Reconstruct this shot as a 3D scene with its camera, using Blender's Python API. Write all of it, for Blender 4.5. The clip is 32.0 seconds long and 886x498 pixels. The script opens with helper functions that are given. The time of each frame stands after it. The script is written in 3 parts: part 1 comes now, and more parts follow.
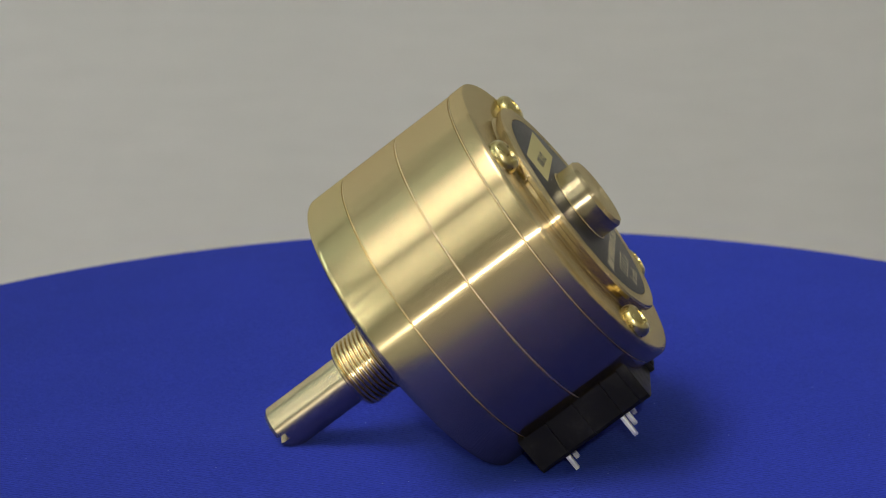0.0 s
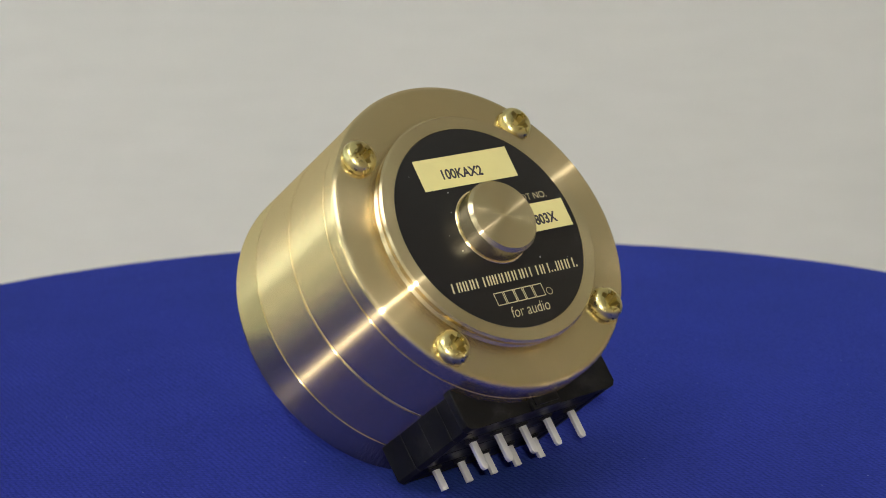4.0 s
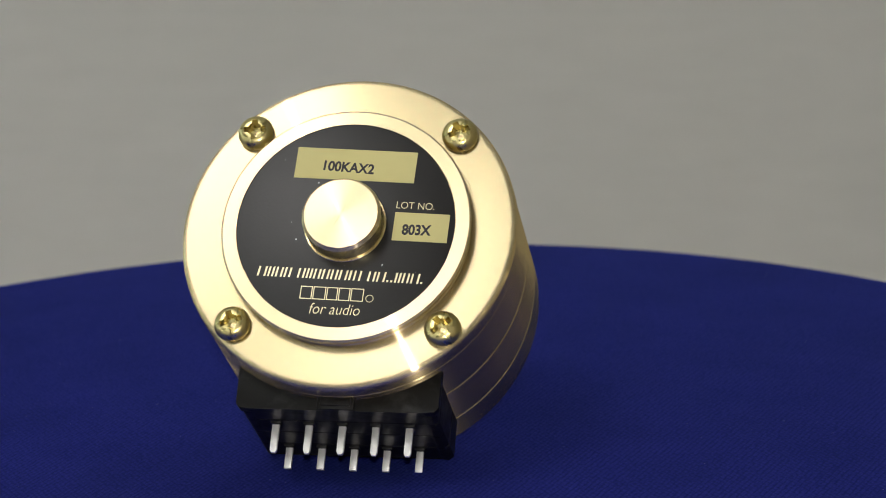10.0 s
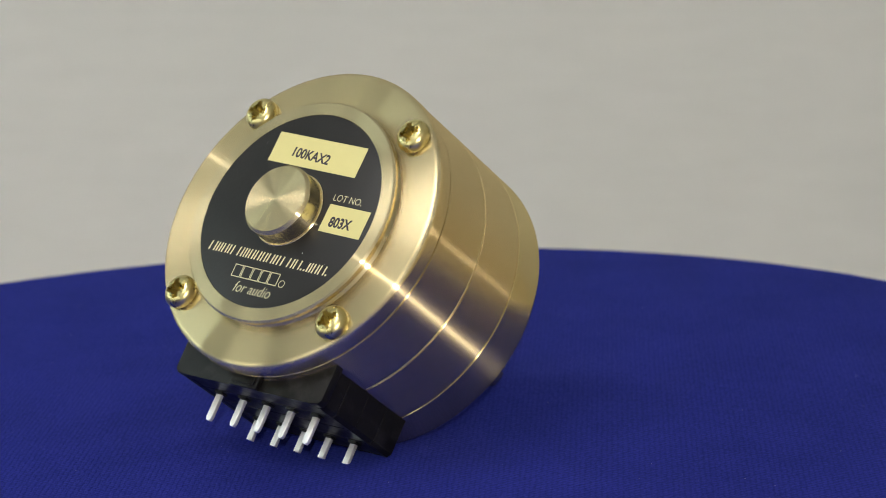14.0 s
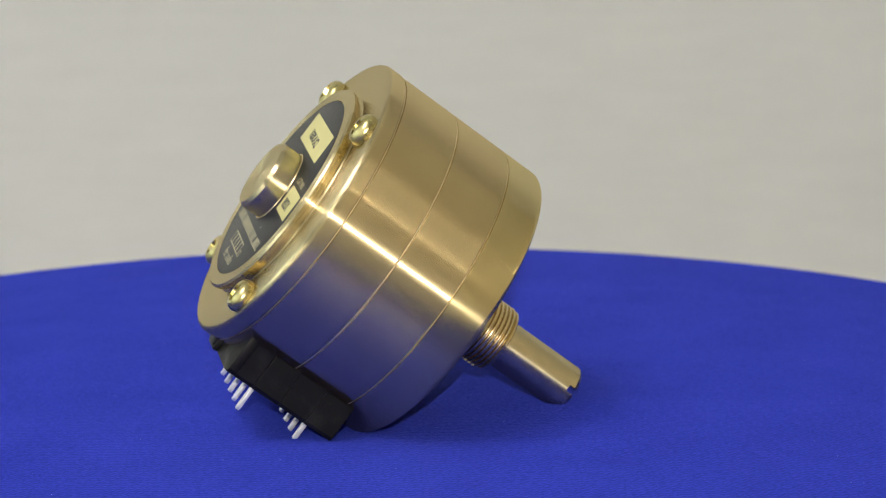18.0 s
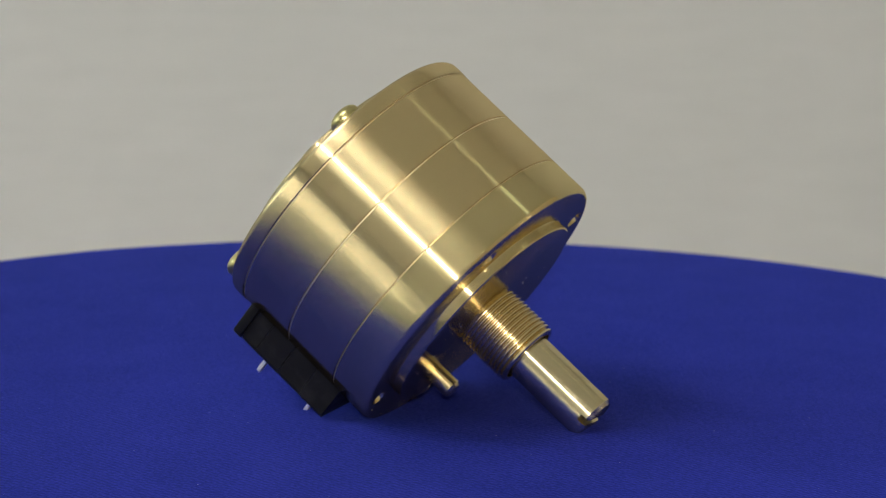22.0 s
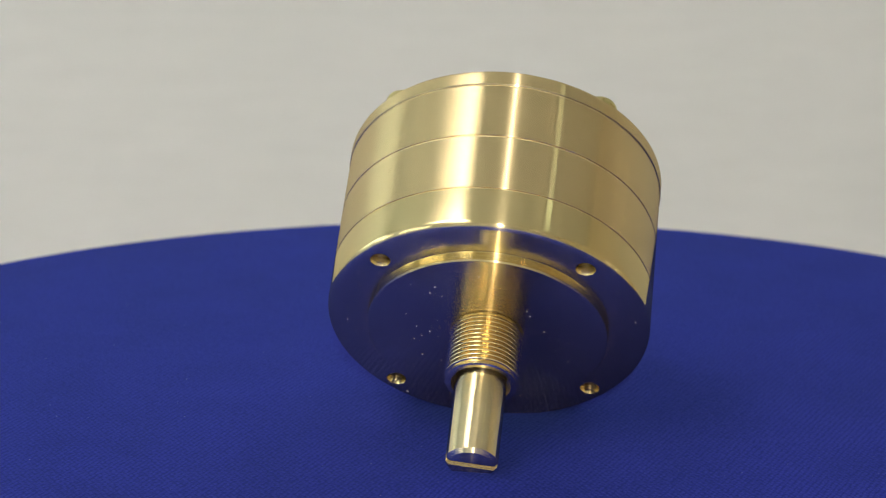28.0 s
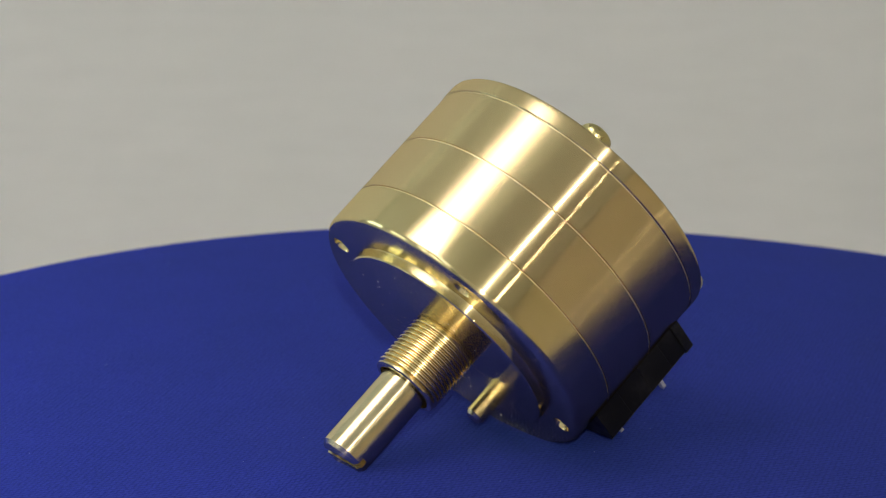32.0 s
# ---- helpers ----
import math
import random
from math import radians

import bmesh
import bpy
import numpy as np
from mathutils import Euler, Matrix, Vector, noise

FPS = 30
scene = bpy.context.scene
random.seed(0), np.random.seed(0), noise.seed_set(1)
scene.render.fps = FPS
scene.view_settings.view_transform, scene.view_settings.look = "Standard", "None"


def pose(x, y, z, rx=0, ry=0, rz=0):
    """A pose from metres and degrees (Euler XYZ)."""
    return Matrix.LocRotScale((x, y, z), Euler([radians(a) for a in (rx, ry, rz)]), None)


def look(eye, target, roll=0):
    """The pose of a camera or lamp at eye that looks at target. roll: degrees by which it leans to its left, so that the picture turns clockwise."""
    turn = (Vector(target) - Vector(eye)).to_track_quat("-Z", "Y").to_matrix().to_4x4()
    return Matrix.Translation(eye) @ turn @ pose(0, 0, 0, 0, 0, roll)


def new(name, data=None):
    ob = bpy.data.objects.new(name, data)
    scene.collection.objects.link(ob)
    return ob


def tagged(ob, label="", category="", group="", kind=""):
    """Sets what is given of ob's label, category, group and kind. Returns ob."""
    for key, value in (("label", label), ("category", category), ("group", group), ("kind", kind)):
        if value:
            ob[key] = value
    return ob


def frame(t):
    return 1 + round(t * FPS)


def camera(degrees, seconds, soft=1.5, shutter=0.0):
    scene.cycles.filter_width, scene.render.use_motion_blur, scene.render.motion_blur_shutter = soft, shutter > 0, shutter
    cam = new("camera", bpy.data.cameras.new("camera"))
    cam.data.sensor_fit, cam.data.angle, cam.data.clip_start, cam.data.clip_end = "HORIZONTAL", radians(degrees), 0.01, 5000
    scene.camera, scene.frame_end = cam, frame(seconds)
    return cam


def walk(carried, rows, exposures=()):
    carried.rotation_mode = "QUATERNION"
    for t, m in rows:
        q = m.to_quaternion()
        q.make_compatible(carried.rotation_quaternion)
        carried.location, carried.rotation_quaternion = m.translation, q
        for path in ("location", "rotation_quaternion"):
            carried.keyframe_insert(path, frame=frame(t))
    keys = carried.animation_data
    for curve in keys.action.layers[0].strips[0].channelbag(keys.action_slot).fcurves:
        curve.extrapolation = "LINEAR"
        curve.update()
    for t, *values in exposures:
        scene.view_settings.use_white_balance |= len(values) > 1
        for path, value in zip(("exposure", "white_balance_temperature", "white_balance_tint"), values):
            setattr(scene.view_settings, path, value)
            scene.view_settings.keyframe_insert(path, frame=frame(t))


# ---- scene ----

# ================= camera =================
# The turntable's axis is the world's z axis; the cloth under the piece lies about 0.75 m above the floor.
LIFT = 0.7873
cam = camera(19.12, 32.0, soft=1.0)
EYE = pose(0, -0.38703, 0.08940 + LIFT, 90 - 14.124, 0, -0.218) @ pose(0, 0, 0, 0, 0, -0.409)
cam.data.dof.use_dof = True
cam.data.dof.focus_distance = 0.376
cam.data.dof.aperture_fstop = 48.0
walk(cam, [(0, EYE), (32, EYE)],
     exposures=[(0, -0.31), (1, -0.14), (2, 0.01), (3, 0.14), (3.5, 0.16), (5.5, 0.21), (7, 0.21), (8, 0.19), (8.5, 0.07), (9, -0.20), (9.5, -0.33),
                (10, -0.64), (10.5, -1.39), (11, -1.54), (11.5, -1.19), (12, -0.94), (12.5, -0.63), (13, -0.41), (13.5, -0.19), (14, 0.01), (14.5, 0.11), (17, 0.19),
                (19, 0.16), (20, 0.04), (22, -0.12), (23, -0.08), (24, 0.03), (25, 0.21), (28, 0.24), (30, 0.21), (31, 0.01), (32, -0.09)])


# ================= world =================
world = bpy.data.worlds.new("world")
scene.world = world
world.use_nodes = True
world.node_tree.nodes["Background"].inputs[0].default_value = (0.6, 0.62, 0.6, 1)
world.node_tree.nodes["Background"].inputs[1].default_value = 0.05


# ================= materials =================
def material(name, colour, rough=0.5, metal=0.0, **more):
    m = bpy.data.materials.new(name)
    m.use_nodes = True
    b = m.node_tree.nodes["Principled BSDF"]
    b.inputs["Base Color"].default_value = (*colour, 1)
    b.inputs["Roughness"].default_value = rough
    b.inputs["Metallic"].default_value = metal
    for key, value in more.items():
        b.inputs[key.replace("_", " ")].default_value = value
    return m, m.node_tree.nodes, m.node_tree.links, b


def ramp(nodes, links, source, lo, hi, a, b):
    n = nodes.new("ShaderNodeMapRange")
    n.inputs[1].default_value, n.inputs[2].default_value = lo, hi
    n.inputs[3].default_value, n.inputs[4].default_value = a, b
    links.new(source, n.inputs[0])
    return n.outputs[0]


def tint(nodes, links, factor, dark, light):
    n = nodes.new("ShaderNodeMix")
    n.data_type = "RGBA"
    n.inputs[6].default_value, n.inputs[7].default_value = (*dark, 1), (*light, 1)
    links.new(factor, n.inputs[0])
    return n.outputs[2]


def noise_tex(nodes, links, scale, detail=3.0, vector=None, rough=0.55):
    n = nodes.new("ShaderNodeTexNoise")
    n.inputs["Scale"].default_value, n.inputs["Detail"].default_value = scale, detail
    n.inputs["Roughness"].default_value = rough
    if vector is not None:
        links.new(vector, n.inputs["Vector"])
    return n.outputs["Fac"]


def object_coords(nodes):
    return nodes.new("ShaderNodeTexCoord").outputs["Object"]


def bump(nodes, links, height, b, strength, distance):
    n = nodes.new("ShaderNodeBump")
    n.inputs["Strength"].default_value, n.inputs["Distance"].default_value = strength, distance
    links.new(height, n.inputs["Height"])
    links.new(n.outputs[0], b.inputs["Normal"])
    return n


def maths(nodes, links, op, a, b=None):
    n = nodes.new("ShaderNodeMath")
    n.operation = op
    for k, v in enumerate((a, b)):
        if isinstance(v, (int, float)):
            n.inputs[k].default_value = v
        elif v is not None:
            links.new(v, n.inputs[k])
    return n.outputs[0]


def vectors(nodes, links, op, a, b=None):
    n = nodes.new("ShaderNodeVectorMath")
    n.operation = op
    links.new(a, n.inputs[0])
    if b is not None:
        links.new(b, n.inputs[3] if op == "SCALE" else n.inputs[1])
    return n.outputs["Value"] if op == "LENGTH" else n.outputs[0]


def combined(nodes, links, *values):
    n = nodes.new("ShaderNodeCombineXYZ")
    for k, v in enumerate(values):
        if isinstance(v, (int, float)):
            n.inputs[k].default_value = v
        else:
            links.new(v, n.inputs[k])
    return n.outputs[0]


def turned_metal(name, colour, sharp=0.006, main=0.14, broad=0.5, share=0.24, haze=0.03, grain=0.02):
    """Metal cut on a lathe: rings round the local z axis blur a reflection across their run and keep it crisp along it."""
    m = bpy.data.materials.new(name)
    m.use_nodes = True
    nodes, links = m.node_tree.nodes, m.node_tree.links
    nodes.remove(nodes["Principled BSDF"])
    co = object_coords(nodes)
    sep = nodes.new("ShaderNodeSeparateXYZ")
    links.new(co, sep.inputs[0])
    x, y, z = sep.outputs
    radius = vectors(nodes, links, "LENGTH", combined(nodes, links, x, y, 0.0))
    rings = noise_tex(nodes, links, 7500.0, 2.0, combined(nodes, links, radius, z, 0.0))
    cloud = noise_tex(nodes, links, 90.0, 3.0, co)
    mixed = maths(nodes, links, "ADD", maths(nodes, links, "MULTIPLY", rings, 0.6), maths(nodes, links, "MULTIPLY", cloud, 0.4))
    paint = tint(nodes, links, ramp(nodes, links, mixed, 0.35, 0.65, 0, 1), tuple(c * (1 - 1.4 * grain) for c in colour), tuple(min(c * (1 + 0.7 * grain), 0.95) for c in colour))
    run = nodes.new("ShaderNodeVectorTransform")
    run.vector_type, run.convert_from, run.convert_to = "VECTOR", "OBJECT", "WORLD"
    links.new(combined(nodes, links, maths(nodes, links, "MULTIPLY", y, -1.0), x, 0.0), run.inputs[0])
    along = vectors(nodes, links, "NORMALIZE", run.outputs[0])
    lobes = []
    for wide, sharp in ((main, sharp), (broad, max(sharp, haze))):
        g = nodes.new("ShaderNodeBsdfAnisotropic")
        g.inputs["Anisotropy"].default_value = 1 - math.sqrt(sharp / wide)
        g.inputs["Roughness"].default_value = (sharp * wide) ** 0.25
        links.new(paint, g.inputs["Color"])
        links.new(along, g.inputs["Tangent"])
        lobes.append(g)
    both = nodes.new("ShaderNodeMixShader")
    links.new(ramp(nodes, links, mixed, 0.35, 0.65, share * (1 - 2 * grain), share * (1 + 2 * grain)), both.inputs[0])
    for k, g in enumerate(lobes):
        links.new(g.outputs[0], both.inputs[1 + k])
    links.new(both.outputs[0], nodes["Material Output"].inputs["Surface"])
    return m


BRASS = turned_metal("turned_brass", (0.82, 0.66, 0.36), 0.0025, haze=0.018, grain=0.01)
FACE_BRASS = turned_metal("faced_brass", (0.66, 0.555, 0.33), 0.004, 0.2, 0.55, 0.24, 0.12, 0.014)
FRONT_BRASS = turned_metal("fine_turned_front_brass", (0.79, 0.66, 0.35), 0.004, 0.07, 0.4, 0.1)
CAP_BRASS = turned_metal("turned_cap_brass", (0.66, 0.565, 0.35), 0.005, 0.18, 0.5, 0.25, 0.1, 0.012)
STEEL_BRASS = turned_metal("turned_shaft_brass", (0.80, 0.69, 0.43), 0.02, 0.10, 0.35, 0.12, 0.04, 0.0)
THREAD_BRASS = material("cut_thread_brass", (0.76, 0.63, 0.36), 0.2, 1.0)[0]
POST_BRASS = material("plain_post_brass", (0.76, 0.66, 0.43), 0.25, 1.0)[0]
GROOVE_BRASS = material("bare_groove_brass", (0.92, 0.80, 0.52), 0.36, 1.0)[0]


def screw_metal():
    m, nodes, links, b = material("zinc_yellow_screw", (0.72, 0.60, 0.26), 0.3, 1.0)
    co = object_coords(nodes)
    n = noise_tex(nodes, links, 900.0, 3.0, co)
    links.new(tint(nodes, links, n, (0.52, 0.44, 0.18), (0.68, 0.60, 0.30)), b.inputs["Base Color"])
    links.new(ramp(nodes, links, n, 0.3, 0.7, 0.22, 0.38), b.inputs["Roughness"])
    bump(nodes, links, n, b, 0.25, 0.0001)
    return m


SCREW = screw_metal()


def cloth_ribs(nodes, links, co, turn, scale, waver):
    """Knitted ribs across the direction turn (degrees), with narrow valleys."""
    spin = nodes.new("ShaderNodeMapping")
    spin.inputs["Rotation"].default_value = (0, 0, radians(turn))
    links.new(co, spin.inputs[0])
    wave = nodes.new("ShaderNodeTexWave")
    wave.wave_type, wave.bands_direction = "BANDS", "X"
    wave.inputs["Scale"].default_value = scale
    wave.inputs["Distortion"].default_value = waver
    wave.inputs["Detail"].default_value = 2.0
    wave.inputs["Detail Scale"].default_value = 1.6
    links.new(spin.outputs[0], wave.inputs["Vector"])
    return ramp(nodes, links, wave.outputs["Fac"], 0.0, 0.6, 0.0, 1.0), spin.outputs[0]


def cloth_material():
    """Blue knit: ribs that run 69 degrees from the seat's x axis, a fainter second set, and a nap that leans to one side."""
    m, nodes, links, b = material("blue_stretch_cloth", (0.017, 0.022, 0.23), 0.8)
    co = object_coords(nodes)
    wales, spun = cloth_ribs(nodes, links, co, 21, 375.0, 2.2)
    rows, _ = cloth_ribs(nodes, links, co, -32, 400.0, 2.6)
    fine = noise_tex(nodes, links, 2300.0, 2.0, co, 0.6)
    patch = noise_tex(nodes, links, 60.0, 3.0, co)
    broad = noise_tex(nodes, links, 18.0, 4.0, co)
    stitch = nodes.new("ShaderNodeTexVoronoi")
    stitch.inputs["Scale"].default_value = 1.0
    squeeze = nodes.new("ShaderNodeMapping")
    squeeze.inputs["Scale"].default_value = (2400.0, 1300.0, 2200.0)
    links.new(spun, squeeze.inputs[0])
    links.new(squeeze.outputs[0], stitch.inputs["Vector"])
    loops = ramp(nodes, links, stitch.outputs["Distance"], 0.1, 0.75, 1.0, 0.0)
    worn = ramp(nodes, links, patch, 0.3, 0.7, 0.12, 0.42)
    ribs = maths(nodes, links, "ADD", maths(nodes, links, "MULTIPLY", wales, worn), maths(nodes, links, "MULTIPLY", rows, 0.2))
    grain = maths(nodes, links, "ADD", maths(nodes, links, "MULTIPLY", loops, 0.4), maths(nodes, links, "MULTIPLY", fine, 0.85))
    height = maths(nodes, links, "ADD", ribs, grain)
    bump(nodes, links, height, b, 0.5, 0.00025)
    base = tint(nodes, links, ramp(nodes, links, broad, 0.3, 0.7, 0, 1), (0.0172, 0.0215, 0.172), (0.0208, 0.0262, 0.206))
    # shade between loops and ribs is painted in: the knit's low parts get darker colour
    pit_shade = ramp(nodes, links, height, 0.58, 1.32, 0.0, 1.0)
    shaded_weave = tint(nodes, links, pit_shade, (0.004, 0.0046, 0.040), (0.0375, 0.0435, 0.385))
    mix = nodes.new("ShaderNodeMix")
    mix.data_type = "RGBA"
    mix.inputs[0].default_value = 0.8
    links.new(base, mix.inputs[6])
    links.new(shaded_weave, mix.inputs[7])
    lint = nodes.new("ShaderNodeTexVoronoi")
    lint.inputs["Scale"].default_value = 400.0
    links.new(co, lint.inputs["Vector"])
    keep = nodes.new("ShaderNodeSeparateColor")
    links.new(lint.outputs["Color"], keep.inputs[0])
    speck = maths(nodes, links, "MULTIPLY", ramp(nodes, links, lint.outputs["Distance"], 0.03, 0.05, 1.0, 0.0),
                  ramp(nodes, links, keep.outputs[0], 0.4, 0.9, 0.0, 1.0))
    top = nodes.new("ShaderNodeMix")
    top.data_type = "RGBA"
    links.new(speck, top.inputs[0])
    links.new(mix.outputs[2], top.inputs[6])
    top.inputs[7].default_value = (0.42, 0.46, 0.7, 1)
    links.new(top.outputs[2], b.inputs["Base Color"])
    b.inputs["Specular IOR Level"].default_value = 0.06
    b.inputs["Sheen Weight"].default_value = 0.10
    b.inputs["Sheen Roughness"].default_value = 0.4
    b.inputs["Sheen Tint"].default_value = (0.14, 0.36, 1.0, 1)
    # the nap leans to one side
    lean = nodes.new("ShaderNodeVectorTransform")
    lean.vector_type, lean.convert_from, lean.convert_to = "VECTOR", "OBJECT", "WORLD"
    lean.inputs[0].default_value = (0.207, -0.075, 0.0)
    napped = vectors(nodes, links, "NORMALIZE", vectors(nodes, links, "ADD", b.inputs["Normal"].links[0].from_socket, lean.outputs[0]))
    links.new(napped, b.inputs["Normal"])
    # the glossy side of the yarn
    yarn = nodes.new("ShaderNodeBsdfAnisotropic")
    yarn.inputs["Color"].default_value = (0.041, 0.068, 0.60, 1)
    yarn.inputs["Roughness"].default_value = 0.6
    yarn.inputs["Anisotropy"].default_value = 0.55
    run = nodes.new("ShaderNodeVectorTransform")
    run.vector_type, run.convert_from, run.convert_to = "VECTOR", "OBJECT", "WORLD"
    run.inputs[0].default_value = (math.cos(radians(66)), math.sin(radians(66)), 0)
    links.new(run.outputs[0], yarn.inputs["Tangent"])
    links.new(napped, yarn.inputs["Normal"])
    both = nodes.new("ShaderNodeMixShader")
    both.inputs[0].default_value = 0.4
    links.new(b.outputs[0], both.inputs[1])
    links.new(yarn.outputs[0], both.inputs[2])
    links.new(both.outputs[0], nodes["Material Output"].inputs["Surface"])
    return m


CLOTH = cloth_material()


def wall_material(name="cream_wallpaper", hue=(1.0, 1.0, 1.0)):
    m, nodes, links, b = material(name, (0.815, 0.815, 0.80), 0.85)
    co = object_coords(nodes)
    stretch = nodes.new("ShaderNodeMapping")
    stretch.inputs["Scale"].default_value = (0.35, 1.0, 1.8)
    links.new(co, stretch.inputs[0])
    n1 = noise_tex(nodes, links, 60.0, 4.0, stretch.outputs[0])
    n2 = noise_tex(nodes, links, 3.0, 3.0, co)
    a = tint(nodes, links, ramp(nodes, links, n1, 0.3, 0.7, 0, 1), tuple(c * h for c, h in zip((0.780, 0.775, 0.772), hue)), tuple(c * h for c, h in zip((0.850, 0.845, 0.842), hue)))
    c = tint(nodes, links, ramp(nodes, links, n2, 0.3, 0.7, 0, 1), tuple(c * h for c, h in zip((0.776, 0.785, 0.767), hue)), tuple(c * h for c, h in zip((0.854, 0.835, 0.842), hue)))
    mix = nodes.new("ShaderNodeMix")
    mix.data_type = "RGBA"
    mix.inputs[0].default_value = 0.5
    links.new(a, mix.inputs[6])
    links.new(c, mix.inputs[7])
    links.new(mix.outputs[2], b.inputs["Base Color"])
    bump(nodes, links, n1, b, 0.2, 0.001)
    return m


WALL = wall_material()
COOL_WALL = wall_material("pale_cool_wallpaper", (0.88, 0.96, 0.95))
TAN_WALL = wall_material("tan_wallpaper", (1.06, 0.92, 0.69))
CEILING = material("white_ceiling_paint", (0.88, 0.88, 0.86), 0.9)[0]


def floor_material():
    m, nodes, links, b = material("grey_carpet", (0.55, 0.55, 0.53), 0.95)
    n = noise_tex(nodes, links, 300.0, 3.0, object_coords(nodes))
    links.new(tint(nodes, links, n, (0.48, 0.48, 0.46), (0.62, 0.62, 0.59)), b.inputs["Base Color"])
    return m


FLOOR = floor_material()


def plastic(name, colour, rough, shine=0.3, uneven=0.2):
    m, nodes, links, b = material(name, colour, rough)
    co = object_coords(nodes)
    n = noise_tex(nodes, links, 420.0, 4.0, co)
    links.new(ramp(nodes, links, n, 0.3, 0.7, rough - 0.02, rough + 0.03), b.inputs["Roughness"])
    links.new(tint(nodes, links, n, tuple(c * (1 - uneven) for c in colour), tuple(c * (1 + uneven) for c in colour)), b.inputs["Base Color"])
    b.inputs["Specular IOR Level"].default_value = shine
    return m


def block_plastic():
    m, nodes, links, b = material("black_moulded_plastic", (0.006, 0.006, 0.006), 0.5)
    co = object_coords(nodes)
    scuff = ramp(nodes, links, noise_tex(nodes, links, 230.0, 5.0, co, 0.7), 0.52, 0.75, 0.0, 1.0)
    links.new(tint(nodes, links, scuff, (0.004, 0.004, 0.0042), (0.018, 0.018, 0.018)), b.inputs["Base Color"])
    links.new(ramp(nodes, links, noise_tex(nodes, links, 600.0, 3.0, co), 0.3, 0.7, 0.36, 0.5), b.inputs["Roughness"])
    b.inputs["Specular IOR Level"].default_value = 0.2
    bump(nodes, links, noise_tex(nodes, links, 3000.0, 2.0, co), b, 0.08, 0.0001)
    return m


BLACK = block_plastic()
def nameplate_film():
    """Black film with a faint leathery grain."""
    m, nodes, links, b = material("black_nameplate_film", (0.0042, 0.0036, 0.0044), 0.38)
    co = object_coords(nodes)
    grain = noise_tex(nodes, links, 2600.0, 2.0, co)
    links.new(ramp(nodes, links, grain, 0.3, 0.7, 0.34, 0.42), b.inputs["Roughness"])
    bump(nodes, links, grain, b, 0.12, 0.0001)
    return m


DISC = nameplate_film()
PAPER = plastic("pale_yellow_label_paper", (0.60, 0.555, 0.255), 0.5, 0.2, 0.04)
DUST = material("pale_dust", (0.6, 0.6, 0.62), 0.8)[0]
INK = material("black_ink", (0.02, 0.018, 0.03), 0.6)[0]
PRINT = material("pale_gold_print", (0.80, 0.73, 0.47), 0.42, 0.6)[0]


def pin_metal():
    m, nodes, links, b = material("tinned_pin_metal", (0.82, 0.82, 0.82), 0.42, 0.75)
    n = noise_tex(nodes, links, 2500.0, 3.0, object_coords(nodes))
    links.new(ramp(nodes, links, n, 0.3, 0.7, 0.3, 0.55), b.inputs["Roughness"])
    bump(nodes, links, n, b, 0.2, 0.0001)
    return m


PIN = pin_metal()
DARK_STEEL = material("dark_stool_steel", (0.1, 0.1, 0.1), 0.4, 1.0)[0]


def glow(name, colour, strength):
    m = bpy.data.materials.new(name)
    m.use_nodes = True
    b = m.node_tree.nodes["Principled BSDF"]
    b.inputs["Base Color"].default_value = (0.8, 0.8, 0.8, 1)
    b.inputs["Emission Color"].default_value = (*colour, 1)
    b.inputs["Emission Strength"].default_value = strength
    return m


def tube_diffuser(name, colour, strength, half_w, half_d, fade_west, fade_east, fade_ends):
    """An opal sheet over tubes that lie towards its east side: it fades slowly to the west, fast to the east."""
    m = glow(name, colour, strength)
    nodes, links = m.node_tree.nodes, m.node_tree.links
    sep = nodes.new("ShaderNodeSeparateXYZ")
    links.new(object_coords(nodes), sep.inputs[0])
    fades = [ramp(nodes, links, sep.outputs[0], -half_w, -half_w + fade_west, 0.05, 1.0),
             ramp(nodes, links, sep.outputs[0], half_w, half_w - fade_east, 0.05, 1.0),
             ramp(nodes, links, maths(nodes, links, "ABSOLUTE", sep.outputs[1]), half_d, half_d - fade_ends, 0.05, 1.0)]
    level = strength
    for fade in fades:
        fade.node.interpolation_type = "SMOOTHSTEP"
        level = maths(nodes, links, "MULTIPLY", fade, level)
    links.new(level, nodes["Principled BSDF"].inputs["Emission Strength"])
    return m


PANEL_GLOW = tube_diffuser("fluorescent_diffuser", (1.0, 0.97, 0.94), 11.8, 0.55, 0.62, 0.95, 0.14, 0.5)
SOUTH_PANEL_GLOW = tube_diffuser("dim_fluorescent_diffuser", (0.97, 1.0, 0.96), 3.6, 0.4, 0.45, 0.3, 0.2, 0.2)
WARM_GLOW = glow("warm_downlight", (1.0, 0.84, 0.62), 42.0)
COOL_GLOW = glow("greenish_downlight", (0.85, 1.0, 0.78), 2.2)
WEST_GLOW = glow("frosted_west_glass", (0.93, 1.0, 0.9), 3.4)
NORTHWEST_GLOW = glow("frosted_northwest_glass", (0.80, 1.0, 0.97), 2.8)
SOUTHWEST_GLOW = glow("frosted_southwest_glass", (1.0, 1.0, 0.92), 4.2)
EAST_GLOW = glow("opal_wall_lamp_glass", (1.0, 0.9, 0.8), 7.0)


# ================= mesh helpers =================
MM = 0.001


def finish(bm, name, mat, angle=35.0):
    bmesh.ops.recalc_face_normals(bm, faces=bm.faces)
    me = bpy.data.meshes.new(name)
    bm.to_mesh(me)
    bm.free()
    me.materials.append(mat)
    me.polygons.foreach_set("use_smooth", [True] * len(me.polygons))
    me.set_sharp_from_angle(angle=radians(angle))
    return me


